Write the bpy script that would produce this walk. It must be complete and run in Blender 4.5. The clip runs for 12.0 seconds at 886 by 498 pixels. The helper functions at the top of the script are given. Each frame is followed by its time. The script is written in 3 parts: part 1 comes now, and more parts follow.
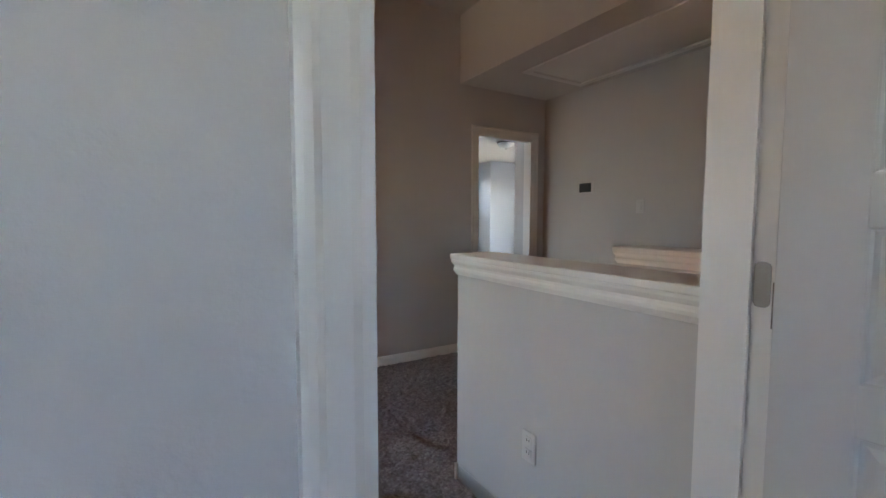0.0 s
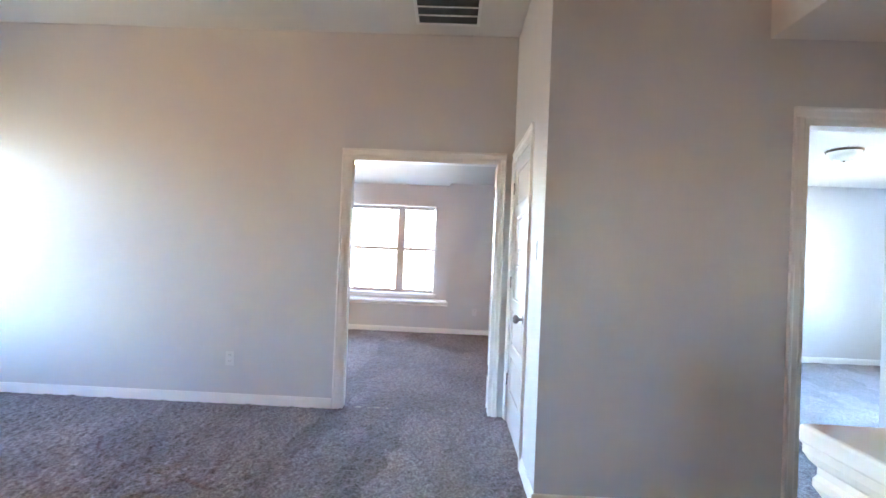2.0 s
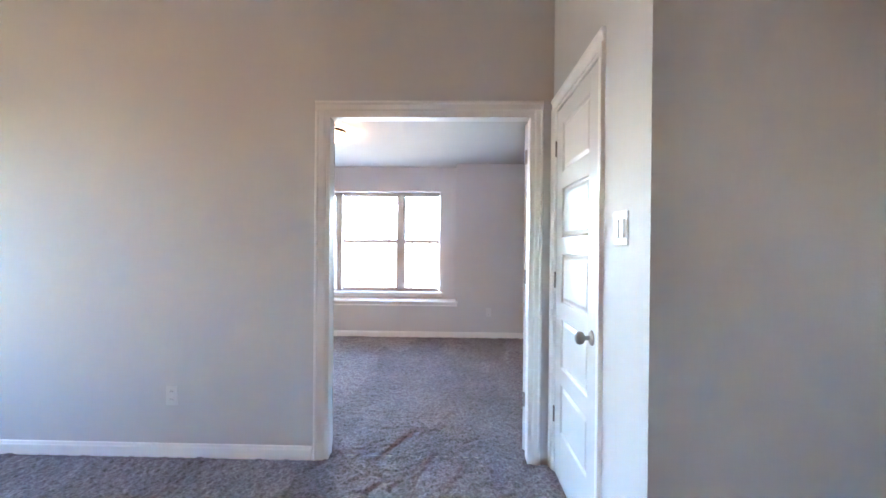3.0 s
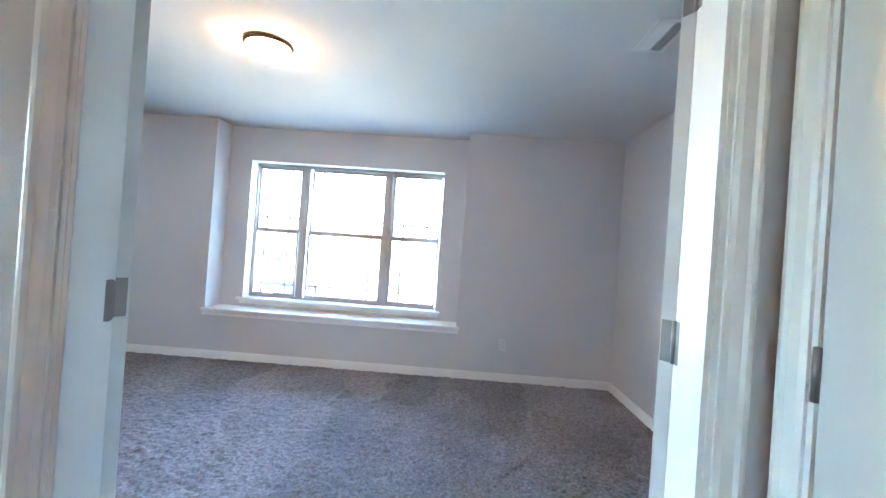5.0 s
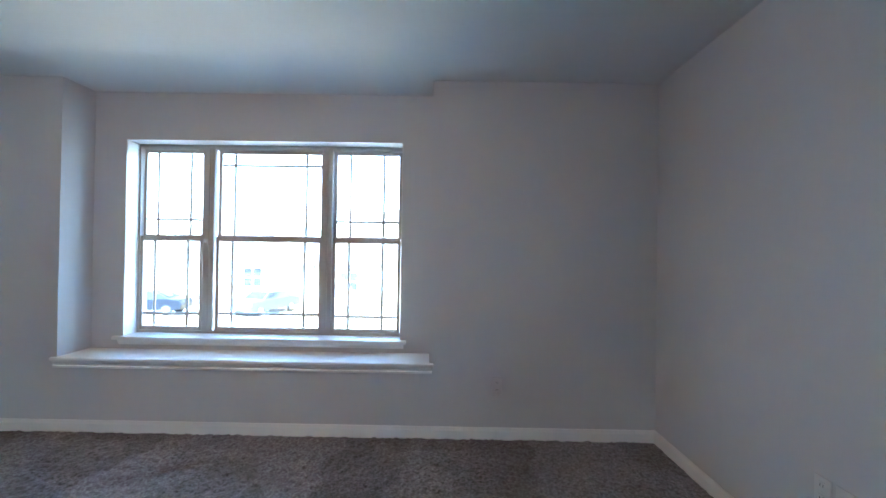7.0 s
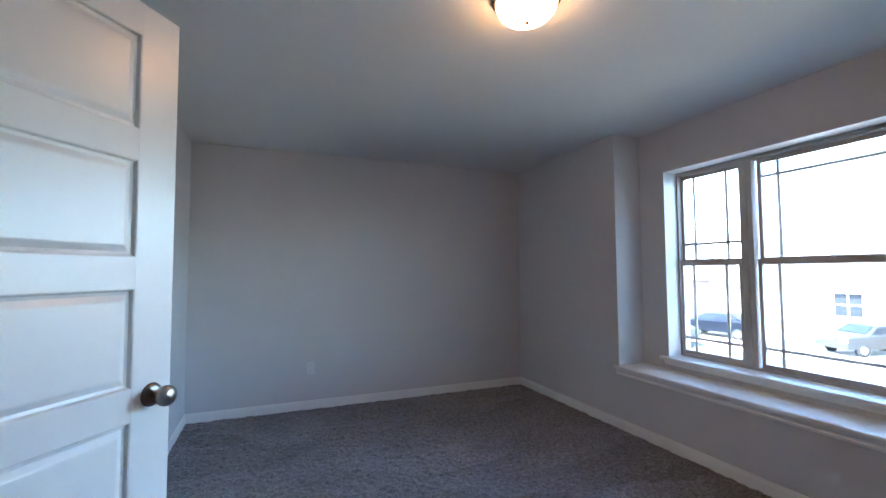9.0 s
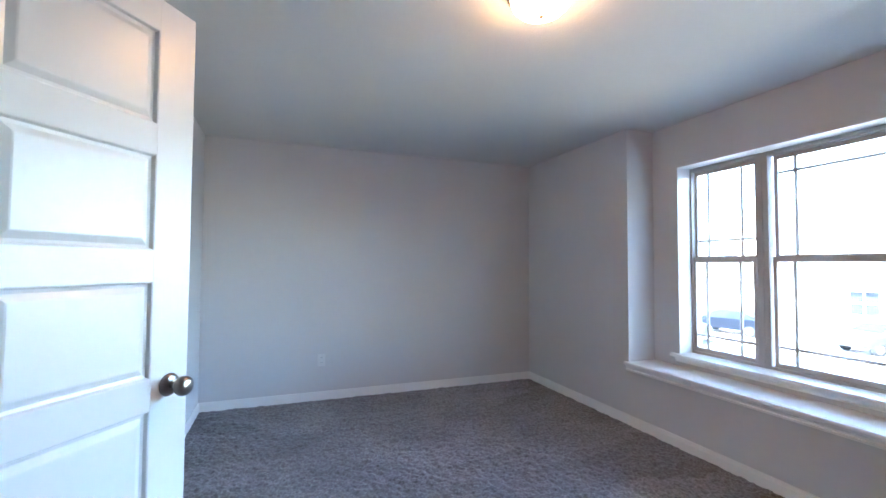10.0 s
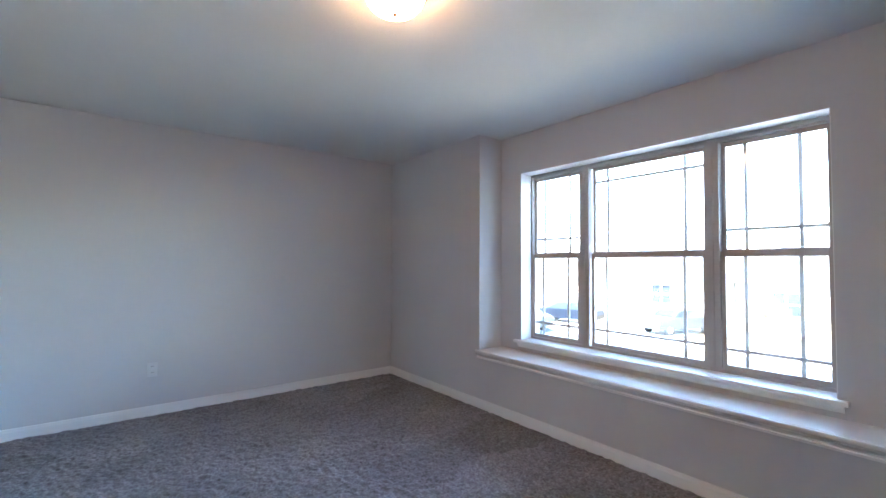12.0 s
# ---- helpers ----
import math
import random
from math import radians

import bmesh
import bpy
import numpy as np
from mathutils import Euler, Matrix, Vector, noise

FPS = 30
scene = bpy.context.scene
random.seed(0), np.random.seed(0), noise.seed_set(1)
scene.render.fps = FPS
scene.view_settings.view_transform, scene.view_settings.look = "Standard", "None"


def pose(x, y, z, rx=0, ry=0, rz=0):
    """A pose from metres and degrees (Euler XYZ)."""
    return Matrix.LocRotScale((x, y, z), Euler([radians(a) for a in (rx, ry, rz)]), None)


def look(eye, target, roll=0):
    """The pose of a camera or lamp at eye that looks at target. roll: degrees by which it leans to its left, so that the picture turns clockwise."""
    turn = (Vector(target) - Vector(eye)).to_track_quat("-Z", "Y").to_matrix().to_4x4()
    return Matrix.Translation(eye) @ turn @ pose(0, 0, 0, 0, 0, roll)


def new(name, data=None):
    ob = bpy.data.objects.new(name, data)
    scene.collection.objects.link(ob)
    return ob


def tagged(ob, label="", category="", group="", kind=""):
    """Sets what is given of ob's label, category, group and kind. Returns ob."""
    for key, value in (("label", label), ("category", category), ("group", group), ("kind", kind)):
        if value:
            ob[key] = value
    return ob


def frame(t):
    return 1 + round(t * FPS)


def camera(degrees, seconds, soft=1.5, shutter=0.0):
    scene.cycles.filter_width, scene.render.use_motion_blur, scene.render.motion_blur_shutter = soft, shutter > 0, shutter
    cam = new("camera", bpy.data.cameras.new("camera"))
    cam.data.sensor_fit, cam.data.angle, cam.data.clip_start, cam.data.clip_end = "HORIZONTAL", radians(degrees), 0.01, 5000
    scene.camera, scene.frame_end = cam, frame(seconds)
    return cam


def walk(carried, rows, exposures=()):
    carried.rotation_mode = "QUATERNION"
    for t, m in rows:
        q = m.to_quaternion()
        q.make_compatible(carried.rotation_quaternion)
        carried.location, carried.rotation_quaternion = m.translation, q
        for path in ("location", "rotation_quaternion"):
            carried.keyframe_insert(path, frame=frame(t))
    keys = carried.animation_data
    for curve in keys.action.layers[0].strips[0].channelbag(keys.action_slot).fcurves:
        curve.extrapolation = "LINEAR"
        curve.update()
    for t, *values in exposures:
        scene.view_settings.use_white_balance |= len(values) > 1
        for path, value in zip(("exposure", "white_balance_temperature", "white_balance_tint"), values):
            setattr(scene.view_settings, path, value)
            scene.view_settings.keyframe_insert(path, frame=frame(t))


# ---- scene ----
cam = camera(92.2, 12.0)
PATH = [
    (0, (-0.108, -4.561, 1.253), (0.914, -2.847, 1.112), 0.1),
    (0.2, (0.002, -4.546, 1.266), (1.071, -2.86, 1.149), -1.0),
    (0.5, (0.135, -4.502, 1.291), (1.072, -2.737, 1.212), 0.9),
    (0.7, (0.232, -4.425, 1.276), (1.053, -2.603, 1.178), -0.3),
    (1, (0.309, -4.253, 1.27), (0.878, -2.337, 1.202), -2.3),
    (1.2, (0.359, -4.104, 1.291), (0.717, -2.137, 1.248), -0.5),
    (1.5, (0.387, -3.887, 1.308), (0.629, -1.902, 1.291), 0.5),
    (2, (0.462, -3.459, 1.3), (0.416, -1.459, 1.319), 2.4),
    (2.5, (0.416, -2.993, 1.265), (0.287, -0.999, 1.352), 2.7),
    (3, (0.352, -2.507, 1.272), (0.303, -0.507, 1.261), 0.5),
    (3.5, (0.349, -2.028, 1.287), (0.256, -0.031, 1.322), 1.3),
    (5.3, (0.336, -0.495, 1.243), (0.275, 1.504, 1.250), 4.2),
    (5.5, (0.333, -0.300, 1.250), (0.314, 1.699, 1.304), 2.4),
    (6, (0.443, 0.039, 1.253), (0.494, 2.037, 1.319), 0.0),
    (6.5, (0.475, 0.315, 1.28), (0.555, 2.314, 1.298), 0.8),
    (6.7, (0.478, 0.417, 1.262), (0.576, 2.415, 1.276), 0.9),
    (8.5, (0.614, 0.861, 1.269), (-1.089, 1.904, 1.361), 0.3),
    (9, (0.589, 0.802, 1.284), (-1.265, 1.545, 1.389), -0.3),
    (9.5, (0.586, 0.783, 1.297), (-1.311, 1.414, 1.374), 0.1),
    (10, (0.59, 0.791, 1.291), (-1.281, 1.495, 1.365), 0.3),
    (10.5, (0.593, 0.821, 1.303), (-1.171, 1.76, 1.378), 0.2),
    (11, (0.619, 0.84, 1.276), (-1.086, 1.882, 1.359), 0.0),
    (11.5, (0.629, 0.854, 1.271), (-0.993, 2.023, 1.355), 0.2),
    (12, (0.636, 0.851, 1.266), (-0.939, 2.083, 1.336), 0.3),
]
EXPOSURES = [(0.0, 5.4, 6800, 18), (0.2, 6.15, 6300, 16), (0.5, 6.35, 5900, 15), (1.0, 6.6, 5800, 13), (2.0, 6.92, 5700, 12), (3.5, 6.72, 5650, 12), (5.4, 6.68, 5150, -1),
             (6.0, 6.6, 5150, -1), (6.5, 6.33, 5150, -1), (8.3, 4.85, 5500, 8), (9.2, 5.28, 5500, 8), (10.2, 5.98, 5500, 8), (11.0, 6.0, 5550, 8), (12.0, 5.82, 5600, 8)]
walk(cam, [(t, look(eye, target, roll)) for t, eye, target, roll in PATH], EXPOSURES)

# ---- world, sun, exposure ----
world = bpy.data.worlds.new("world")
scene.world = world
world.use_nodes = True
wn = world.node_tree.nodes
sky = wn.new("ShaderNodeTexSky")
sky.sky_type = "NISHITA"
sky.sun_disc = False
sky.sun_elevation, sky.sun_rotation = radians(57), radians(180)
sky.air_density, sky.dust_density = 1.0, 0.5
wn["Background"].inputs["Strength"].default_value = 0.15
world.node_tree.links.new(sky.outputs["Color"], wn["Background"].inputs["Color"])

sun_data = bpy.data.lights.new("sun", "SUN")
sun_data.energy, sun_data.angle, sun_data.color = 2.6, radians(0.5), (1.0, 0.95, 0.88)
sun = new("sun", sun_data)
sun.matrix_world = look((0, 0, 30), (0.3, 19.5, 0))

# ---- materials ----


def material(name, color, rough=0.5, metal=0.0, var=0.06, scale=3.0, fine=60.0, bump=0.0, bump_scale=200.0, spec=0.5, rvar=0.08):
    """A surface with colour drift at two scales and a fine relief."""
    m = bpy.data.materials.new(name)
    m.use_nodes = True
    nt = m.node_tree
    n, l = nt.nodes, nt.links
    p = n["Principled BSDF"]
    co = n.new("ShaderNodeTexCoord")
    a, b = n.new("ShaderNodeTexNoise"), n.new("ShaderNodeTexNoise")
    a.inputs["Scale"].default_value, a.inputs["Detail"].default_value = scale, 4
    b.inputs["Scale"].default_value, b.inputs["Detail"].default_value = fine, 3
    l.new(co.outputs["Object"], a.inputs["Vector"])
    l.new(co.outputs["Object"], b.inputs["Vector"])
    add = n.new("ShaderNodeMath")
    add.operation = "MULTIPLY_ADD"
    add.inputs[1].default_value = 0.35
    l.new(b.outputs["Fac"], add.inputs[0])
    l.new(a.outputs["Fac"], add.inputs[2])
    ramp = n.new("ShaderNodeMapRange")
    ramp.inputs["From Min"].default_value, ramp.inputs["From Max"].default_value = 0.35, 1.0
    ramp.inputs["To Min"].default_value, ramp.inputs["To Max"].default_value = 1 - var, 1 + var
    l.new(add.outputs[0], ramp.inputs["Value"])
    mul = n.new("ShaderNodeVectorMath")
    mul.operation = "SCALE"
    mul.inputs[0].default_value = color
    l.new(ramp.outputs[0], mul.inputs["Scale"])
    l.new(mul.outputs[0], p.inputs["Base Color"])
    r2 = n.new("ShaderNodeMapRange")
    r2.inputs["To Min"].default_value, r2.inputs["To Max"].default_value = max(0.02, rough - rvar), min(1, rough + rvar)
    l.new(a.outputs["Fac"], r2.inputs["Value"])
    l.new(r2.outputs[0], p.inputs["Roughness"])
    p.inputs["Metallic"].default_value = metal
    p.inputs["Specular IOR Level"].default_value = spec
    if bump:
        c = n.new("ShaderNodeTexNoise")
        c.inputs["Scale"].default_value, c.inputs["Detail"].default_value = bump_scale, 3
        l.new(co.outputs["Object"], c.inputs["Vector"])
        bp = n.new("ShaderNodeBump")
        bp.inputs["Strength"].default_value, bp.inputs["Distance"].default_value = bump, 0.004
        l.new(c.outputs["Fac"], bp.inputs["Height"])
        l.new(bp.outputs["Normal"], p.inputs["Normal"])
    return m


PAINT = material("wall_paint", (0.590, 0.582, 0.576), 0.62, var=0.03, scale=1.2, fine=30, bump=0.16, bump_scale=130, spec=0.35)
CEIL = material("ceiling_paint", (0.66, 0.65, 0.63), 0.85, var=0.03, scale=1.5, fine=40, bump=0.35, bump_scale=90, spec=0.2)
TRIM = material("trim_paint", (0.80, 0.79, 0.77), 0.36, var=0.025, scale=4, fine=80, bump=0.03, bump_scale=60, rvar=0.015)
LEDGE = material("ledge_paint", (0.78, 0.77, 0.75), 0.55, var=0.03, scale=4, fine=80, bump=0.05, bump_scale=60, spec=0.25, rvar=0.03)
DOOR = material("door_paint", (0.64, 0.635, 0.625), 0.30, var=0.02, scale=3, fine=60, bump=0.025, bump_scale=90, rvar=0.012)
VINYL = material("tan_vinyl", (0.46, 0.42, 0.385), 0.45, var=0.05, scale=6, fine=90)
NICKEL = material("brushed_nickel", (0.27, 0.25, 0.235), 0.3, metal=1.0, var=0.08, scale=12, fine=200)
BRONZE = material("bronze", (0.10, 0.07, 0.05), 0.4, metal=0.9, var=0.15, scale=10, fine=100)
PLATE = material("white_plastic", (0.66, 0.655, 0.645), 0.35, var=0.02, scale=20, fine=100)
SLOT = material("dark_plastic", (0.02, 0.02, 0.022), 0.3, var=0.1, scale=20, fine=100)
GRILLE_DARK = material("vent_filter", (0.10, 0.10, 0.105), 0.9, var=0.2, scale=8, fine=120)
GRILLE = material("vent_enamel", (0.72, 0.72, 0.71), 0.4, var=0.03, scale=8, fine=80)
BRICK = material("brick_wall", (0.36, 0.24, 0.18), 0.85, var=0.25, scale=2, fine=20, bump=0.4, bump_scale=30)
SIDING = material("siding", (0.34, 0.32, 0.29), 0.7, var=0.1, scale=1, fine=12)
STONE = material("pale_stone", (0.33, 0.29, 0.24), 0.85, var=0.3, scale=2.5, fine=9, bump=0.4, bump_scale=20)
SHINGLE = material("roof_shingle", (0.13, 0.12, 0.115), 0.9, var=0.3, scale=1.5, fine=9, bump=0.4, bump_scale=20)
GRASS = material("lawn", (0.215, 0.165, 0.085), 0.95, var=0.4, scale=0.35, fine=9, bump=0.8, bump_scale=40)
ASPHALT = material("asphalt", (0.06, 0.06, 0.06), 0.9, var=0.2, scale=0.6, fine=30, bump=0.3, bump_scale=60)
CONCRETE = material("concrete", (0.36, 0.325, 0.275), 0.85, var=0.15, scale=0.8, fine=12, bump=0.2, bump_scale=40)
CAR_BLUE = material("blue_car_paint", (0.006, 0.008, 0.013), 0.35, var=0.05, scale=3, fine=60, spec=0.12)
CAR_WHITE = material("silver_car_paint", (0.055, 0.057, 0.062), 0.3, metal=0.5, var=0.04, scale=3, fine=60, spec=0.2)
CAR_GLASS = material("car_glass", (0.012, 0.014, 0.016), 0.12, var=0.05, scale=3, fine=60, spec=0.25)
PANE = material("dark_house_pane", (0.022, 0.025, 0.030), 0.15, var=0.05, scale=3, fine=60, spec=0.15)
BARK = material("bark", (0.10, 0.075, 0.055), 0.9, var=0.3, scale=6, fine=40, bump=0.5, bump_scale=60)
TYRE = material("tyre_rubber", (0.012, 0.012, 0.012), 0.9, var=0.1, scale=10, fine=60)
LEAF = material("shrub_leaf", (0.12, 0.066, 0.010), 0.7, var=0.4, scale=3, fine=20)
DOOR_WOOD = material("stained_door_wood", (0.13, 0.085, 0.055), 0.5, var=0.2, scale=4, fine=40)
GARAGE = material("garage_door_paint", (0.40, 0.385, 0.36), 0.5, var=0.06, scale=1, fine=10)

# carpet: twisted grey-brown pile with light and dark flecks
CARPET = material("carpet", (0.198, 0.188, 0.194), 0.95, var=0.25, scale=1.6, fine=190, spec=0.1, bump=0.6, bump_scale=220)
nt = CARPET.node_tree
pr = nt.nodes["Principled BSDF"]
pr.inputs["Sheen Weight"].default_value = 0.25
pr.inputs["Sheen Roughness"].default_value = 0.5
pr.inputs["Sheen Tint"].default_value = (0.8, 0.76, 0.74, 1)
fl = nt.nodes.new("ShaderNodeTexNoise")
fl.inputs["Scale"].default_value, fl.inputs["Detail"].default_value = 70, 5
flr = nt.nodes.new("ShaderNodeMapRange")
flr.inputs["From Min"].default_value, flr.inputs["From Max"].default_value = 0.35, 0.65
flr.inputs["To Min"].default_value, flr.inputs["To Max"].default_value = 0.72, 1.28
src = pr.inputs["Base Color"].links[0].from_socket
sc = nt.nodes.new("ShaderNodeVectorMath")
sc.operation = "SCALE"
tc = nt.nodes["Texture Coordinate"]
nt.links.new(tc.outputs["Object"], fl.inputs["Vector"])
nt.links.new(fl.outputs["Fac"], flr.inputs["Value"])
nt.links.new(src, sc.inputs[0])
nt.links.new(flr.outputs[0], sc.inputs["Scale"])
# single tufts, each yarn a little lighter or darker
tu, tur, sc3 = nt.nodes.new("ShaderNodeTexVoronoi"), nt.nodes.new("ShaderNodeMapRange"), nt.nodes.new("ShaderNodeVectorMath")
tu.inputs["Scale"].default_value, tu.inputs["Randomness"].default_value = 62, 1.0
tur.inputs["To Min"].default_value, tur.inputs["To Max"].default_value = 0.72, 1.28
sc3.operation = "SCALE"
nt.links.new(tc.outputs["Object"], tu.inputs["Vector"])
nt.links.new(tu.outputs["Color"], tur.inputs["Value"])
nt.links.new(sc.outputs[0], sc3.inputs[0])
nt.links.new(tur.outputs[0], sc3.inputs["Scale"])
# strokes of the vacuum cleaner: long patches of pile laid one way or the other, with ragged borders
sw, swr, mp = nt.nodes.new("ShaderNodeTexVoronoi"), nt.nodes.new("ShaderNodeMapRange"), nt.nodes.new("ShaderNodeMapping")
wob, wadd = nt.nodes.new("ShaderNodeTexNoise"), nt.nodes.new("ShaderNodeMixRGB")
wob.inputs["Scale"].default_value, wob.inputs["Detail"].default_value = 3.0, 5
wadd.blend_type, wadd.inputs[0].default_value = "LINEAR_LIGHT", 0.12
mp.inputs["Scale"].default_value = (3.1, 1.15, 1)
mp.inputs["Rotation"].default_value = (0, 0, 0.3)
sw.distance = "CHEBYCHEV"
sw.inputs["Scale"].default_value = 1.0
swr.inputs["To Min"].default_value, swr.inputs["To Max"].default_value = 0.76, 1.22
sc2 = nt.nodes.new("ShaderNodeVectorMath")
sc2.operation = "SCALE"
nt.links.new(tc.outputs["Object"], wob.inputs["Vector"])
nt.links.new(tc.outputs["Object"], wadd.inputs[1])
nt.links.new(wob.outputs["Color"], wadd.inputs[2])
nt.links.new(wadd.outputs[0], mp.inputs["Vector"])
nt.links.new(mp.outputs[0], sw.inputs["Vector"])
nt.links.new(sw.outputs["Color"], swr.inputs["Value"])
nt.links.new(sc3.outputs[0], sc2.inputs[0])
nt.links.new(swr.outputs[0], sc2.inputs["Scale"])
nt.links.new(sc2.outputs[0], pr.inputs["Base Color"])

# window glass: clear, with a Fresnel gloss
GLASS = bpy.data.materials.new("window_glass")
GLASS.use_nodes = True
gt = GLASS.node_tree
gt.nodes.remove(gt.nodes["Principled BSDF"])
g_mix, g_tr, g_gl, g_fr = (gt.nodes.new(k) for k in ("ShaderNodeMixShader", "ShaderNodeBsdfTransparent", "ShaderNodeBsdfGlossy", "ShaderNodeFresnel"))
g_tr.inputs["Color"].default_value = (0.95, 0.97, 0.96, 1)
g_gl.inputs["Roughness"].default_value = 0.02
gt.links.new(g_fr.outputs[0], g_mix.inputs[0])
gt.links.new(g_tr.outputs[0], g_mix.inputs[1])
gt.links.new(g_gl.outputs[0], g_mix.inputs[2])
gt.links.new(g_mix.outputs[0], gt.nodes["Material Output"].inputs["Surface"])

# frosted lamp bowl, lit from within
BOWL = bpy.data.materials.new("lit_frosted_glass")
BOWL.use_nodes = True
bw = BOWL.node_tree.nodes["Principled BSDF"]
bw.inputs["Base Color"].default_value = (0.9, 0.87, 0.8, 1)
bw.inputs["Roughness"].default_value = 0.25
bw.inputs["Emission Color"].default_value = (1.0, 0.50, 0.19, 1)
bw.inputs["Emission Strength"].default_value = 1.25
BOWL_OFF = material("frosted_glass", (0.75, 0.74, 0.70), 0.25, var=0.03, scale=8, fine=50)

# ---- building helpers ----


def bx(bm, x0, x1, y0, y1, z0, z1, bevel=0.0):
    """Adds a box, with rounded edges where bevel is given."""
    r = bmesh.ops.create_cube(bm, size=1)
    vs = r["verts"]
    for v in vs:
        v.co = Vector((x0 + (v.co.x + 0.5) * (x1 - x0), y0 + (v.co.y + 0.5) * (y1 - y0), z0 + (v.co.z + 0.5) * (z1 - z0)))
    if bevel:
        es = {e for v in vs for e in v.link_edges}
        bmesh.ops.bevel(bm, geom=list(es), offset=bevel, segments=2, profile=0.5, affect="EDGES", clamp_overlap=True)
    return bm


def box(*a, bevel=0.0):
    return bx(bmesh.new(), *a, bevel=bevel)


def lathe(profile, steps=40):
    """Turns (radius, z) pairs about the z axis."""
    bm = bmesh.new()
    rings = []
    for r, z in profile:
        rings.append([bm.verts.new((r * math.cos(2 * math.pi * i / steps), r * math.sin(2 * math.pi * i / steps), z)) for i in range(steps)] if r > 1e-5 else [bm.verts.new((0, 0, z))])
    for a, b in zip(rings, rings[1:]):
        for i in range(steps):
            j = (i + 1) % steps
            q = [a[i % len(a)], a[j % len(a)], b[j % len(b)], b[i % len(b)]]
            q = list(dict.fromkeys(q))
            if len(q) > 2:
                bm.faces.new(q)
    bmesh.ops.recalc_face_normals(bm, faces=bm.faces)
    for f in bm.faces:
        f.smooth = True
    return bm


def extrude(profile, length):
    """A moulding: (y, z) outline carried along x from 0 to length, closed at both ends."""
    bm = bmesh.new()
    ends = [[bm.verts.new((x, y, z)) for y, z in profile] for x in (0, length)]
    k = len(profile)
    for i in range(k):
        bm.faces.new([ends[0][i], ends[0][(i + 1) % k], ends[1][(i + 1) % k], ends[1][i]])
    bm.faces.new(ends[0][::-1])
    bm.faces.new(ends[1])
    bmesh.ops.recalc_face_normals(bm, faces=bm.faces)
    return bm


def obj(name, bm, mat):
    me = bpy.data.meshes.new(name)
    bm.to_mesh(me)
    bm.free()
    me.materials.append(mat)
    return new(name, me)


def part(name, bm, mat, parent, label="", m=None):
    ob = obj(name, bm, mat)
    ob.parent = parent
    if m is not None:
        ob.matrix_basis = m
    return tagged(ob, label) if label else ob


def empty(name, m, label="", category="", group="", kind=""):
    ob = new(name)
    ob.empty_display_size = 0.1
    ob.matrix_basis = m
    return tagged(ob, label, category, group, kind)


def structure(name, bm, mat, label="", m=None):
    ob = obj(name, bm, mat)
    if m is not None:
        ob.matrix_basis = m
    return tagged(ob, label, kind="structure")


def wall(name, axis, near, far, a0, a1, z0, z1, holes=(), label="light grey painted plasterboard wall", mat=None):
    """A wall along axis from a0 to a1, between near and far across, with holes (a0, a1, z0, z1) through it."""
    us = sorted({a0, a1, *(h for q in holes for h in q[:2] if a0 < h < a1)})
    zs = sorted({z0, z1, *(h for q in holes for h in q[2:] if z0 < h < z1)})
    bm = bmesh.new()
    at = {}

    def vert(u, w, z):
        key = (u, w, z)
        if key not in at:
            at[key] = bm.verts.new((u, w, z) if axis == "x" else (w, u, z))
        return at[key]

    def solid(i, j):
        if not (0 <= i < len(us) - 1 and 0 <= j < len(zs) - 1):
            return False
        u, z = (us[i] + us[i + 1]) / 2, (zs[j] + zs[j + 1]) / 2
        return not any(q[0] < u < q[1] and q[2] < z < q[3] for q in holes)

    for i in range(len(us) - 1):
        for j in range(len(zs) - 1):
            if not solid(i, j):
                continue
            u, v, s, t = us[i], us[i + 1], zs[j], zs[j + 1]
            for w in (near, far):
                bm.faces.new([vert(u, w, s), vert(v, w, s), vert(v, w, t), vert(u, w, t)])
            for di, dj, p, q in ((-1, 0, (u, s), (u, t)), (1, 0, (v, s), (v, t)), (0, -1, (u, s), (v, s)), (0, 1, (u, t), (v, t))):
                if not solid(i + di, j + dj):
                    bm.faces.new([vert(p[0], near, p[1]), vert(q[0], near, q[1]), vert(q[0], far, q[1]), vert(p[0], far, p[1])])
    bmesh.ops.recalc_face_normals(bm, faces=bm.faces)
    return structure(name, bm, mat or PAINT, label)


BASE = [(0, 0), (0, 0.083), (-0.004, 0.083), (-0.008, 0.078), (-0.010, 0.066), (-0.013, 0.060), (-0.013, 0)]


def baseboard(x0, y0, x1, y1):
    """Skirting along a wall face from one point to another; the room lies to the right of that way."""
    d = math.hypot(x1 - x0, y1 - y0)
    return structure("baseboard", extrude(BASE, d), TRIM, "white painted skirting board", pose(x0, y0, 0, 0, 0, math.degrees(math.atan2(y1 - y0, x1 - x0))))


CASE = [(0, 0), (0, 0.062), (-0.016, 0.062), (-0.018, 0.056), (-0.018, 0.048), (-0.012, 0.040), (-0.010, 0.014), (-0.006, 0.004), (-0.006, 0)]


def rounded(y0, y1, z0, z1, r):
    """The outline of a plate with rounded corners."""
    out = []
    for cy, cz, a in ((y1 - r, z1 - r, 0), (y0 + r, z1 - r, 90), (y0 + r, z0 + r, 180), (y1 - r, z0 + r, 270)):
        out += [(cy + r * math.cos(radians(a + k * 22.5)), cz + r * math.sin(radians(a + k * 22.5))) for k in range(5)]
    return out


